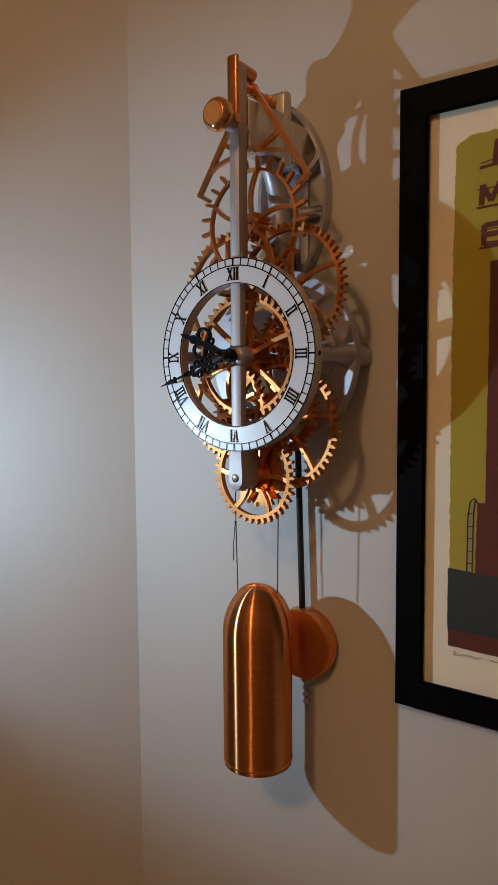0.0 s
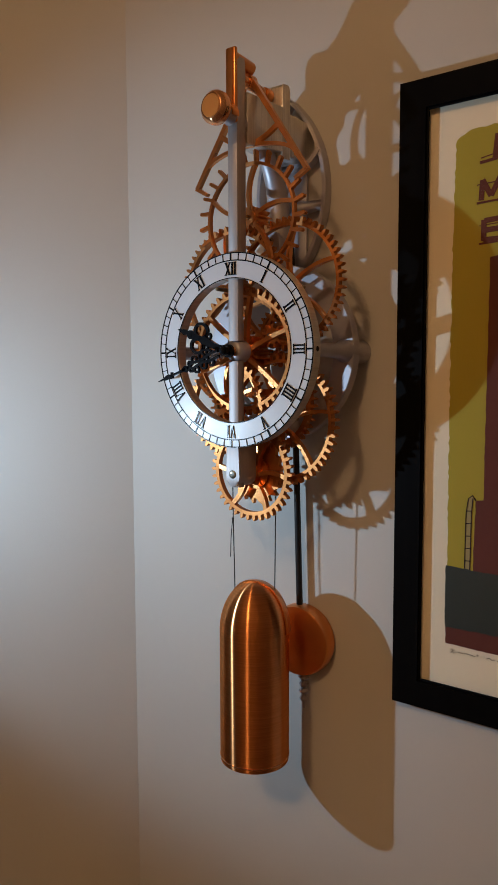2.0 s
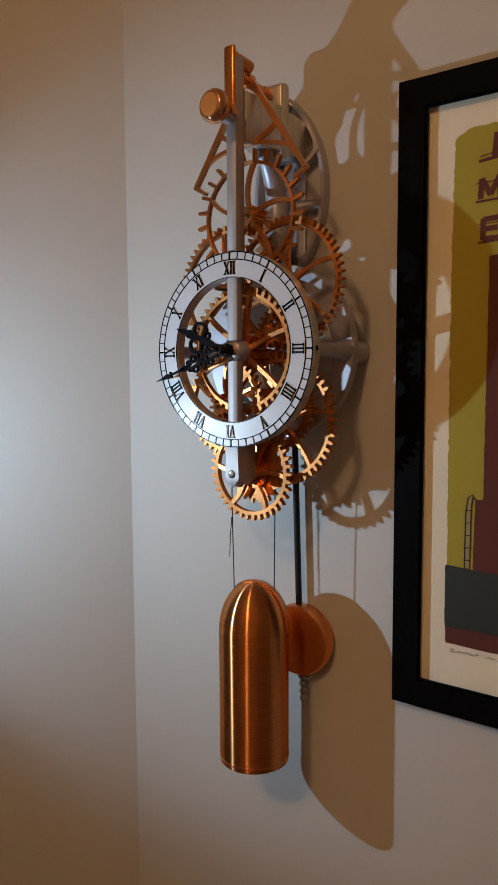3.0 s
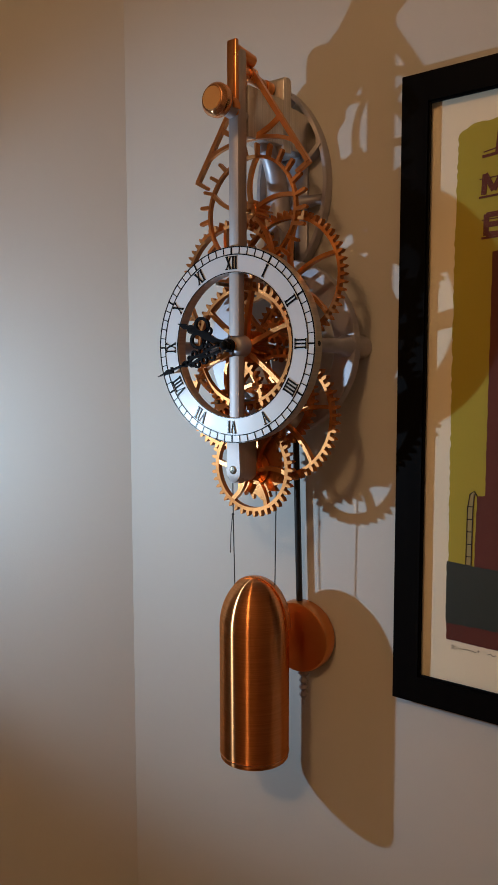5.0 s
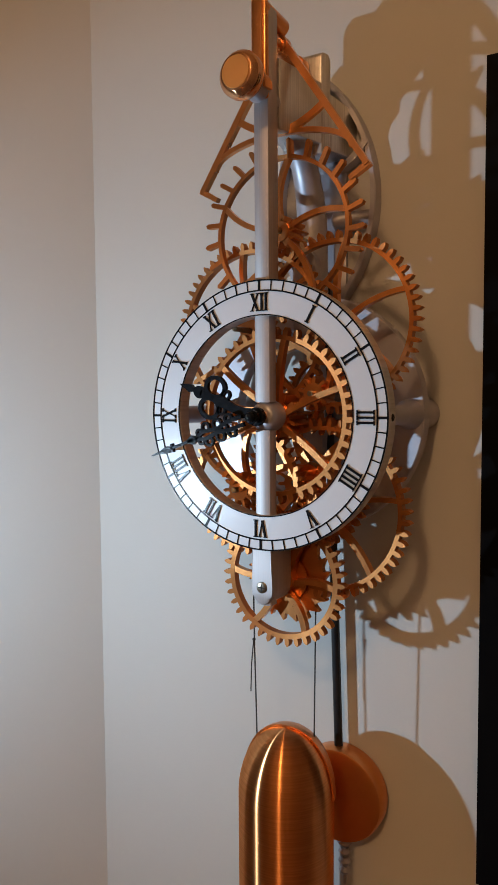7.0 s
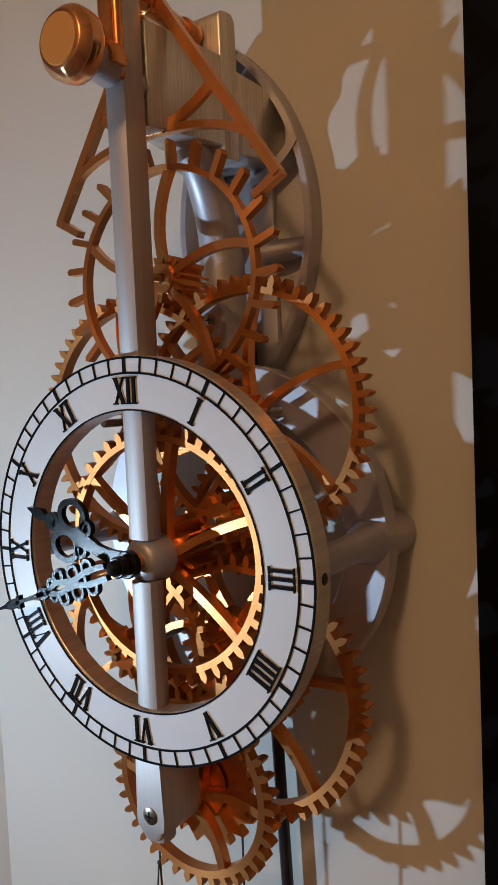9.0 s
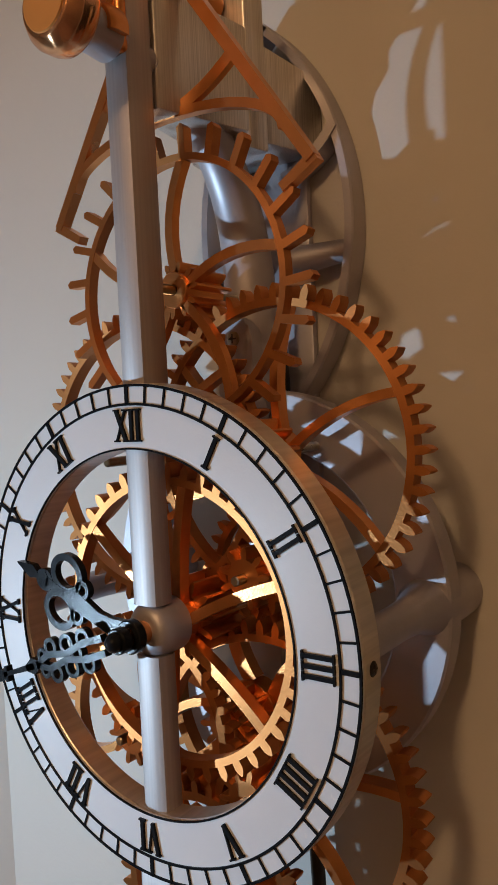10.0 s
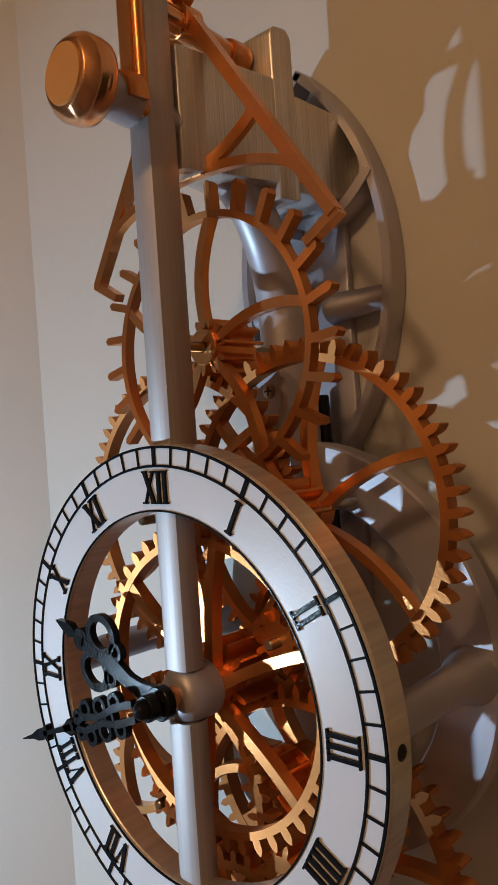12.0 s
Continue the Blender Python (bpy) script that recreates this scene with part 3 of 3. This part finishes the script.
bm = bmesh.new()
legs = [((1 - u) ** 3 * -0.080 + 3 * (1 - u) ** 2 * u * -0.052 + 3 * (1 - u) * u * u * -0.020 + u ** 3 * -0.0165,
         (1 - u) ** 3 * 1.7725 + 3 * (1 - u) ** 2 * u * 1.7690 + 3 * (1 - u) * u * u * 1.7480 + u ** 3 * 1.6950, 0.0066 + 0.0054 * u) for u in [k / 18 for k in range(19)]]
horn(bm, legs + [(-0.0160, 1.670, 0.0122), (-0.0155, 1.640, 0.0122), (-0.0155, 1.632, 0.0110), (-0.0155, 1.629, 0.007)])
spine = part("spine_post", bm, SILVER, clock, "silver limb curving down from the knob shaft into a post", limit=60)
bm = bmesh.new()
tab = [(0.0100 * math.cos(math.radians(10 * k)), 1.6675 + 0.0100 * math.sin(math.radians(10 * k))) for k in range(19)]
prism(bm, [(0.0100, 1.600)] + tab + [(-0.0100, 1.600)], -0.0310, -0.0200, 0.0012)
part("screw_tab", bm, SILVER, spine, "round-topped silver tab with two screws")
screw(0.0, -0.0314, 1.6670, 0.0034, spine)
screw(0.0, -0.0314, 1.6500, 0.0030, spine)
for s, z in ((1, 1.7050), (-1, 1.7050)):
    bm = bmesh.new()
    rod(bm, (0.008 * s, 0.006, z), (0.040 * s, 0.010, z + 0.002), 0.0072, 0.0052, n=24, ch=0.0015)
    part("cross_stub", bm, SILVER, spine, "short round silver stub out to the rib")
bm = bmesh.new()
box(bm, -0.0165, 0.0165, 0.0120, 0.0164, 1.490, 1.760, 0.0012, 2)
part("spine_plate", bm, SILVER, clock, "flat silver plate of the back frame")
for s in (1, -1):
    bm = bmesh.new()
    half = math.acos(0.086 / 0.1310)
    revolve(bm, [(0.1266, 0.0040), (0.1302, 0.0040), (0.1310, 0.0048), (0.1310, 0.0162), (0.1266, 0.0162)], (-0.086 * s, 0, 1.7230), 48, "y", -half if s > 0 else math.pi - half, 2 * half)
    rib = part("oval_rib", bm, SILVER, clock, "curved silver rib against the wall")
    bm = bmesh.new()
    bar(bm, curve_pts((0.008 * s, 1.745), (0.0365 * s, 1.764), -0.003 * s), 0.005, 0.003, 0.0145)
    part("rib_brace", bm, SILVER, rib, "short silver brace")
bm = bmesh.new()
ring(bm, 0.0690, 0.0935, -0.0190, -0.0070, (0, 0, H), 96, 0.001)
back = part("back_ring", bm, SILVER, clock, "wide silver ring of the back frame")
bm = bmesh.new()
for k in (90, 270):
    a = math.radians(k)
    bar(bm, [(0.01 * math.cos(a), H + 0.01 * math.sin(a)), (0.072 * math.cos(a), H + 0.072 * math.sin(a))], [0.020, 0.012], -0.0175, -0.0085)
part("ring_spokes", bm, SILVER, back, "silver spokes of the back ring", smooth=False)
for s in (1, -1):
    bm = bmesh.new()
    x = 0.0815 * s
    rr = [(0.0070, YF + 0.0122), (0.0070, -0.044), (0.0078, -0.030), (0.0105, -0.0220), (0.0125, -0.0170), (0.0125, 0.0164)]
    revolve(bm, [(0.00001, YF + 0.0122)] + rr + [(0.00001, 0.0164)], (x, 0, H), 32)
    part("pillar", bm, SILVER, clock, "round silver pillar between dial and wall")

# pointers
bm = bmesh.new()
rod(bm, (0, -0.1065, H), (0, -0.0850, H), 0.0045, n=24)
part("hand_sleeve", bm, COPPER_RIM, clock, "copper sleeve at the middle of the dial")


def loop(bm, x, z, r, w, y0, y1, squash=1.0, turn=0.0):
    n = 28
    pts = []
    for i in range(n):
        a = 2 * math.pi * i / n
        u, v = r * math.cos(a), r * squash * math.sin(a)
        pts.append((x + u * math.cos(turn) - v * math.sin(turn), z + u * math.sin(turn) + v * math.cos(turn)))
    rows = []
    for i, (px, pz) in enumerate(pts):
        k = w / 2 / max(math.hypot(px - x, pz - z), 1e-6)
        rows.append([bm.verts.new((x + (px - x) * f, yy, z + (pz - z) * f)) for f, yy in ((1 + k, y0), (1 + k, y1), (1 - k, y1), (1 - k, y0))])
    for i in range(n):
        p, q = rows[i], rows[(i + 1) % n]
        for j in range(4):
            bm.faces.new((p[j], p[(j + 1) % 4], q[(j + 1) % 4], q[j]))


def spear(bm, a, length, pts, y0, y1):
    """Bars along a hand; pts are (along, across, width) chains in parts of its length."""
    ca, sa = math.cos(a), math.sin(a)
    for chain in pts:
        bar(bm, [(u * length * ca - v * length * sa, H + u * length * sa + v * length * ca) for u, v, w in chain], [w * length for u, v, w in chain], y0, y1)


def along(a, length, u, v):
    return (u * length * math.cos(a) - v * length * math.sin(a), H + u * length * math.sin(a) + v * length * math.cos(a))


HA, HL = math.radians(160.0), 0.0700
bm = bmesh.new()
y0, y1 = -0.1060, -0.1030
ring(bm, 0.0035, 0.0066, y0 - 0.0006, y1 + 0.0006, (0, 0, H), 32, 0.0005)
spear(bm, HA, HL, [[(0.80, 0, 0.03), (0.86, 0, 0.085), (0.91, 0, 0.06), (1.0, 0, 0.006)], [(0.70, 0, 0.05), (0.74, 0, 0.10), (0.80, 0, 0.045)],
                   [(0.06, 0.0, 0.13), (0.16, 0.012, 0.095), (0.26, 0.016, 0.080), (0.35, 0.008, 0.095), (0.44, 0.0, 0.11), (0.56, 0, 0.05)],
                   [(0.55, 0, 0.04), (0.72, 0, 0.06)]], y0 - 0.0002, y1 - 0.0002)
for v in (0.115, -0.115):
    cx, cz = along(HA, HL, 0.565, v)
    loop(bm, cx, cz, 0.0082, 0.0030, y0, y1, 0.85, HA)
    cx, cz = along(HA, HL, 0.415, v * 0.72)
    loop(bm, cx, cz, 0.0030, 0.0018, y0, y1)
cx, cz = along(HA, HL, 0.735, 0)
loop(bm, cx, cz, 0.0042, 0.0024, y0, y1, 0.8, HA)
part("hour_hand", bm, BLACK, clock, "ornate pierced black hour hand", limit=25)

MA, ML = math.radians(199.0), 0.0940
bm = bmesh.new()
y0, y1 = -0.1125, -0.1095
ring(bm, 0.0010, 0.0050, y0 - 0.0004, y1 + 0.0012, (0, 0, H), 32, 0.0005)
bmesh.ops.create_uvsphere(bm, u_segments=20, v_segments=10, radius=0.0038, matrix=Matrix.Translation((0, y0 - 0.0010, H)))
spear(bm, MA, ML, [[(0.56, 0, 0.03), (0.70, 0, 0.022), (0.80, 0, 0.020)], [(0.78, 0, 0.018), (0.82, 0, 0.055), (0.855, 0, 0.05), (0.90, 0, 0.022), (1.0, 0, 0.005)],
                   [(0.775, -0.035, 0.02), (0.785, 0.035, 0.02)], [(0.52, 0, 0.03), (0.57, 0, 0.075), (0.62, 0, 0.025)],
                   [(0.08, 0.03, 0.03), (0.20, 0.035, 0.03), (0.32, 0.012, 0.03), (0.45, 0.03, 0.03), (0.54, 0.0, 0.03)],
                   [(0.08, -0.03, 0.03), (0.20, -0.035, 0.03), (0.32, -0.012, 0.03), (0.45, -0.03, 0.03), (0.54, 0.0, 0.03)]], y0 - 0.0002, y1 - 0.0002)
for u, v, r in ((0.20, 0.055, 0.0030), (0.20, -0.055, 0.0030), (0.31, 0.05, 0.0034), (0.31, -0.05, 0.0034), (0.42, 0.058, 0.0030), (0.42, -0.058, 0.0030), (0.26, 0.0, 0.0026), (0.49, 0.035, 0.0022), (0.49, -0.035, 0.0022)):
    cx, cz = along(MA, ML, u, v)
    loop(bm, cx, cz, r, 0.0017, y0, y1)
part("minute_hand", bm, BLACK, clock, "ornate pierced black minute hand", limit=25)

# ---- drive weight and cords ----
WX, WY, WR = -0.0020, -0.0600, 0.0372
WZ0, WZ1 = 1.1108, 1.3065
weight = empty("drive_weight", (WX, WY, WZ0), label="polished copper cylinder weight with domed top hung on cords", category="weight")
bm = bmesh.new()
DOME = 0.052
side = WZ1 - WZ0 - DOME
prof = [(0.00001, 0.0), (WR - 0.003, 0.0), (WR - 0.0006, 0.0012), (WR, 0.004), (WR, side * 0.5), (WR, side)]
for k in range(1, 24):
    a = math.radians(90 * k / 24)
    prof.append((WR * math.cos(a) ** 0.92, side + DOME * math.sin(a)))
prof.append((0.00001, WZ1 - WZ0))
revolve(bm, prof, (WX, WY, WZ0), 128, "z")
part("shell", bm, COPPER_SHELL, weight, "domed copper shell with fine turned lines", limit=70)
bm = bmesh.new()
arch = [math.radians(90 * k / 20) for k in range(20)]
outer = [((WR + 0.0016) * math.cos(a) ** 0.92, side + (DOME + 0.0018) * math.sin(a)) for a in arch]
inner = [((WR + 0.0002) * math.cos(a) ** 0.92, side + (DOME + 0.0002) * math.sin(a)) for a in arch]
revolve(bm, outer + [(0.00001, side + DOME + 0.0018), (0.00001, side + DOME + 0.0002)] + inner[::-1], (WX, WY, WZ0), 48, "z", 0.15, math.pi - 0.10)
part("rear_shell", bm, COPPER_FACE, weight, "dark copper half shell behind the dome")
bm = bmesh.new()
revolve(bm, [(WR - 0.001, 0.0085), (WR + 0.0005, 0.0090), (WR + 0.0005, 0.0100), (WR - 0.001, 0.0105)], (WX, WY, WZ0 - 0.003), 96, "z")
part("base_band", bm, COPPER_RIM, weight, "thin bead round the foot")


def cord(name, points, r, label):
    bm = bmesh.new()
    for p, q in zip(points, points[1:]):
        rod(bm, p, q, r, n=8, ch=0.00005)
    return tagged(part(name, bm, CORD), label, "cord")


cord("suspension_cord", [(-0.0305, -0.060, 1.425), (-0.0300, -0.060, 1.372), (-0.0278, -0.060, 1.280)], 0.0006, "thin dark cord from the drum to the copper weight")
cord("suspension_cord", [(0.0195, -0.050, 1.425), (0.0175, -0.050, 1.288)], 0.0006, "thin dark cord from the drum to the copper weight")
cord("cord_tail", [(-0.0300, -0.0612, 1.372), (-0.0316, -0.0620, 1.352), (-0.0320, -0.0625, 1.330)], 0.0005, "loose end of a knotted dark cord")
bm = bmesh.new()
bmesh.ops.create_icosphere(bm, subdivisions=2, radius=0.0014, matrix=Matrix.Translation((-0.0300, -0.0606, 1.372)))
tagged(part("cord_knot", bm, CORD), "small knot in the dark cord", "knot")

# ---- pendulum ----
pend = empty("pendulum", (0.0, 0.0055, 1.665), label="black pendulum rod with a copper disc bob", category="pendulum")
PX0, PX1, PZ1, PY = -0.0010, 0.0150, 1.2290, 0.0055
bm = bmesh.new()
rod(bm, (PX0 + 0.002, PY, 1.665), (PX1, PY, PZ1 - 0.02), 0.0036, n=20)
part("rod", bm, RODM, pend, "black pendulum rod")
bm = bmesh.new()
revolve(bm, [(0.00001, PY - 0.0100), (0.0365, PY - 0.0100), (0.0387, PY - 0.0090), (0.0400, PY - 0.0060), (0.0400, PY + 0.0060), (0.0385, PY + 0.0095), (0.00001, PY + 0.0100)], (PX1, 0, PZ1 + 0.0), 72)
bob = part("bob", bm, COPPER_FACE, pend, "round copper disc bob")
bm = bmesh.new()
for z, r in ((-0.0430, 0.0066), (-0.0515, 0.0054), (-0.0595, 0.0056), (-0.0680, 0.0050)):
    revolve(bm, [(0.00001, z - 0.0032), (r * 0.6, z - 0.0032), (r, z), (r * 0.6, z + 0.0032), (0.00001, z + 0.0032)], (PX1 + 0.004, PY, PZ1), 20, "z")
rod(bm, (PX1 + 0.004, PY, PZ1 - 0.080), (PX1 + 0.004, PY, PZ1 - 0.03), 0.0018, n=12)
part("rating_nut", bm, SILVER, pend, "knurled steel rating nut")

# ---- framed print ----
FX, FZ0, FZ1, FW = 0.1375, 1.1965, 1.8000, 0.0262
FX1 = FX + 0.46
pic = empty("framed_print", (FX, 0.0, FZ0), label="black framed art print in olive and oxide red on cream paper", category="picture")
for nm, out in (("frame_side", [(FX, FZ0), (FX + FW, FZ0 + FW), (FX + FW, FZ1 - FW), (FX, FZ1)]), ("frame_side", [(FX1, FZ0), (FX1, FZ1), (FX1 - FW, FZ1 - FW), (FX1 - FW, FZ0 + FW)]),
                ("frame_rail", [(FX, FZ1), (FX + FW, FZ1 - FW), (FX1 - FW, FZ1 - FW), (FX1, FZ1)]), ("frame_rail", [(FX, FZ0), (FX1, FZ0), (FX1 - FW, FZ0 + FW), (FX + FW, FZ0 + FW)])):
    bm = bmesh.new()
    prism(bm, out, -0.0142, -0.0008)
    part(nm, bm, FRAME, pic, smooth=False)
for nm, x0, x1, z0, z1 in (("inner_lip", FX + FW, FX + FW + 0.0022, FZ0 + FW, FZ1 - FW), ("inner_lip", FX + FW + 0.0022, FX1 - FW, FZ1 - FW - 0.0022, FZ1 - FW), ("inner_lip", FX + FW + 0.0022, FX1 - FW, FZ0 + FW, FZ0 + FW + 0.0022)):
    bm = bmesh.new()
    box(bm, x0, x1, -0.0118, -0.0100, z0, z1, 0.0005)
    part(nm, bm, FRAME, pic)


def sheet(name, outline, y, mat, label):
    bm = bmesh.new()
    prism(bm, outline, y, y + 0.0003)
    return part(name, bm, mat, pic, label, smooth=False)


ix0, ix1, iz0, iz1 = FX + FW, FX1 - FW, FZ0 + FW, FZ1 - FW
bm = bmesh.new()
box(bm, ix0 - 0.003, ix1 + 0.003, -0.0050, -0.0030, iz0 - 0.003, iz1 + 0.003)
part("paper", bm, PAPER, pic, "cream paper sheet")
rng = random.Random(4)


def rough(points, amp, step=0.004):
    """Uneven edges between the corners of an outline."""
    out = []
    for (x0, z0), (x1, z1) in zip(points, points[1:] + points[:1]):
        n = max(int(math.hypot(x1 - x0, z1 - z0) / step), 1)
        for k in range(n):
            out.append((x0 + (x1 - x0) * k / n + rng.uniform(-amp, amp), z0 + (z1 - z0) * k / n + rng.uniform(-amp, amp)))
    return out


AX = 0.1895
sheet("olive_field", rough([(AX, 1.300), (AX - 0.001, 1.630), (AX + 0.001, 1.740), (AX + 0.012, 1.747), (AX + 0.10, 1.752), (0.520, 1.748), (0.520, 1.300)], 0.0007), -0.0054, OLIVE, "olive green printed field")
sheet("oxide_tower", rough([(0.2145, 1.300), (0.2150, 1.345), (0.2165, 1.4075), (0.2235, 1.4085), (0.2245, 1.632), (0.240, 1.634), (0.40, 1.634), (0.40, 1.300)], 0.0004), -0.0058, OXIDE, "dark oxide red printed building")
sheet("green_base", rough([(AX - 0.001, 1.2815), (AX - 0.001, 1.3420), (0.30, 1.337), (0.525, 1.339), (0.525, 1.2815)], 0.0005), -0.0062, DARKGREEN, "dark green printed band")
sheet("oxide_base", rough([(AX, 1.2650), (AX, 1.2820), (0.525, 1.2820), (0.525, 1.2580)], 0.0005), -0.0060, OXIDE, "oxide red printed band")
# printed rooftop letters and ladder
for i, (chars, x, z) in enumerate((("M", 0.2150, 1.6830), ("E", 0.2180, 1.6465))):
    bm = bmesh.new()
    if chars == "M":
        strokes = [[(x, z), (x + 0.001, z + 0.018)], [(x + 0.001, z + 0.018), (x + 0.009, z + 0.003)], [(x + 0.009, z + 0.003), (x + 0.017, z + 0.019)], [(x + 0.017, z + 0.019), (x + 0.018, z)]]
    else:
        strokes = [[(x, z), (x, z + 0.019)], [(x, z + 0.018), (x + 0.016, z + 0.019)], [(x, z + 0.0095), (x + 0.013, z + 0.0100)], [(x, z + 0.001), (x + 0.016, z + 0.001)]]
    for j, st in enumerate(strokes):
        bar(bm, st, 0.0048, -0.0060 - 0.00003 * j, -0.0054)
    part("printed_letter", bm, OXIDE, pic, "dark printed letter " + chars, smooth=False)
    for dz, w in ((-0.0022, 0.0018), (0.0140, 0.0008)):
        bm = bmesh.new()
        bar(bm, [(x - 0.0040, z + dz), (x + 0.012, z + dz + 0.0008), (x + 0.032, z + dz + 0.0006)], w, -0.0062, -0.0054)
        part("printed_rail", bm, OXIDE, pic, "thin dark printed rail", smooth=False)
x, z = 0.2150, 1.7165
for pts, w in (([(x - 0.002, z), (x + 0.030, z + 0.0035)], 0.0026), ([(x - 0.001, z + 0.004), (x + 0.012, z + 0.0062), (x + 0.030, z + 0.0085)], 0.0010), ([(x + 0.012, z + 0.002), (x + 0.014, z + 0.023)], 0.0050)):
    bm = bmesh.new()
    bar(bm, pts, w, -0.0059 - w * 0.05, -0.0054)
    part("printed_rail", bm, OXIDE, pic, "dark printed rooftop sign frame", smooth=False)
bm = bmesh.new()
bar(bm, [(0.2095, 1.340), (0.2100, 1.395), (0.2110, 1.406), (0.2130, 1.4105)], 0.0046, -0.0057, -0.0054)
part("printed_ladder", bm, TAN, pic, "tan printed ladder", smooth=False)
for off in (-0.0026, 0.0026):
    bm = bmesh.new()
    bar(bm, [(0.2095 + off, 1.340), (0.2100 + off, 1.395), (0.2115 + off * 0.8, 1.409), (0.2145 + off * 0.4, 1.4110 - off * 0.5), (0.2165, 1.4075)], 0.0009, -0.0061, -0.0055)
    part("ladder_rail", bm, INK, pic, "dark outline of the printed ladder", smooth=False)
for k in range(5):
    bm = bmesh.new()
    bar(bm, [(0.2070, 1.349 + 0.0120 * k), (0.2124, 1.3494 + 0.0120 * k)], 0.0008, -0.00615, -0.0055)
    part("ladder_rung", bm, INK, pic, "", smooth=False)
# unreadable pencil notes under the print
for x, w, dz in ((0.1945, 0.0040, 0.0015), (0.1945, 0.0055, -0.0010), (0.2020, 0.0050, 0.0), (0.2078, 0.0060, 0.0006), (0.2145, 0.0045, -0.0004), (0.2205, 0.0016, 0.0012), (0.2300, 0.0080, 0.0004), (0.2400, 0.0100, 0.0)):
    bm = bmesh.new()
    bar(bm, [(x, 1.2572 + dz), (x + w * 0.35, 1.2588 + dz), (x + w * 0.6, 1.2570 + dz), (x + w, 1.2582 + dz)], 0.0007, -0.0054, -0.0049)
    part("pencil_mark", bm, PENCIL, pic, "short pencil mark", smooth=False)
bm = bmesh.new()
box(bm, ix0 - 0.002, ix1 + 0.002, -0.0098, -0.0084, iz0 - 0.002, iz1 + 0.002)
pane = part("glass_pane", bm, GLASS, pic, "clear glass over the print", smooth=False)
pane.visible_shadow = False
# the print hangs on the wall
pic.scale = (1.0238, 1.0238, 1.0238)
pic.location = (0.1298, WALL, 1.1888)
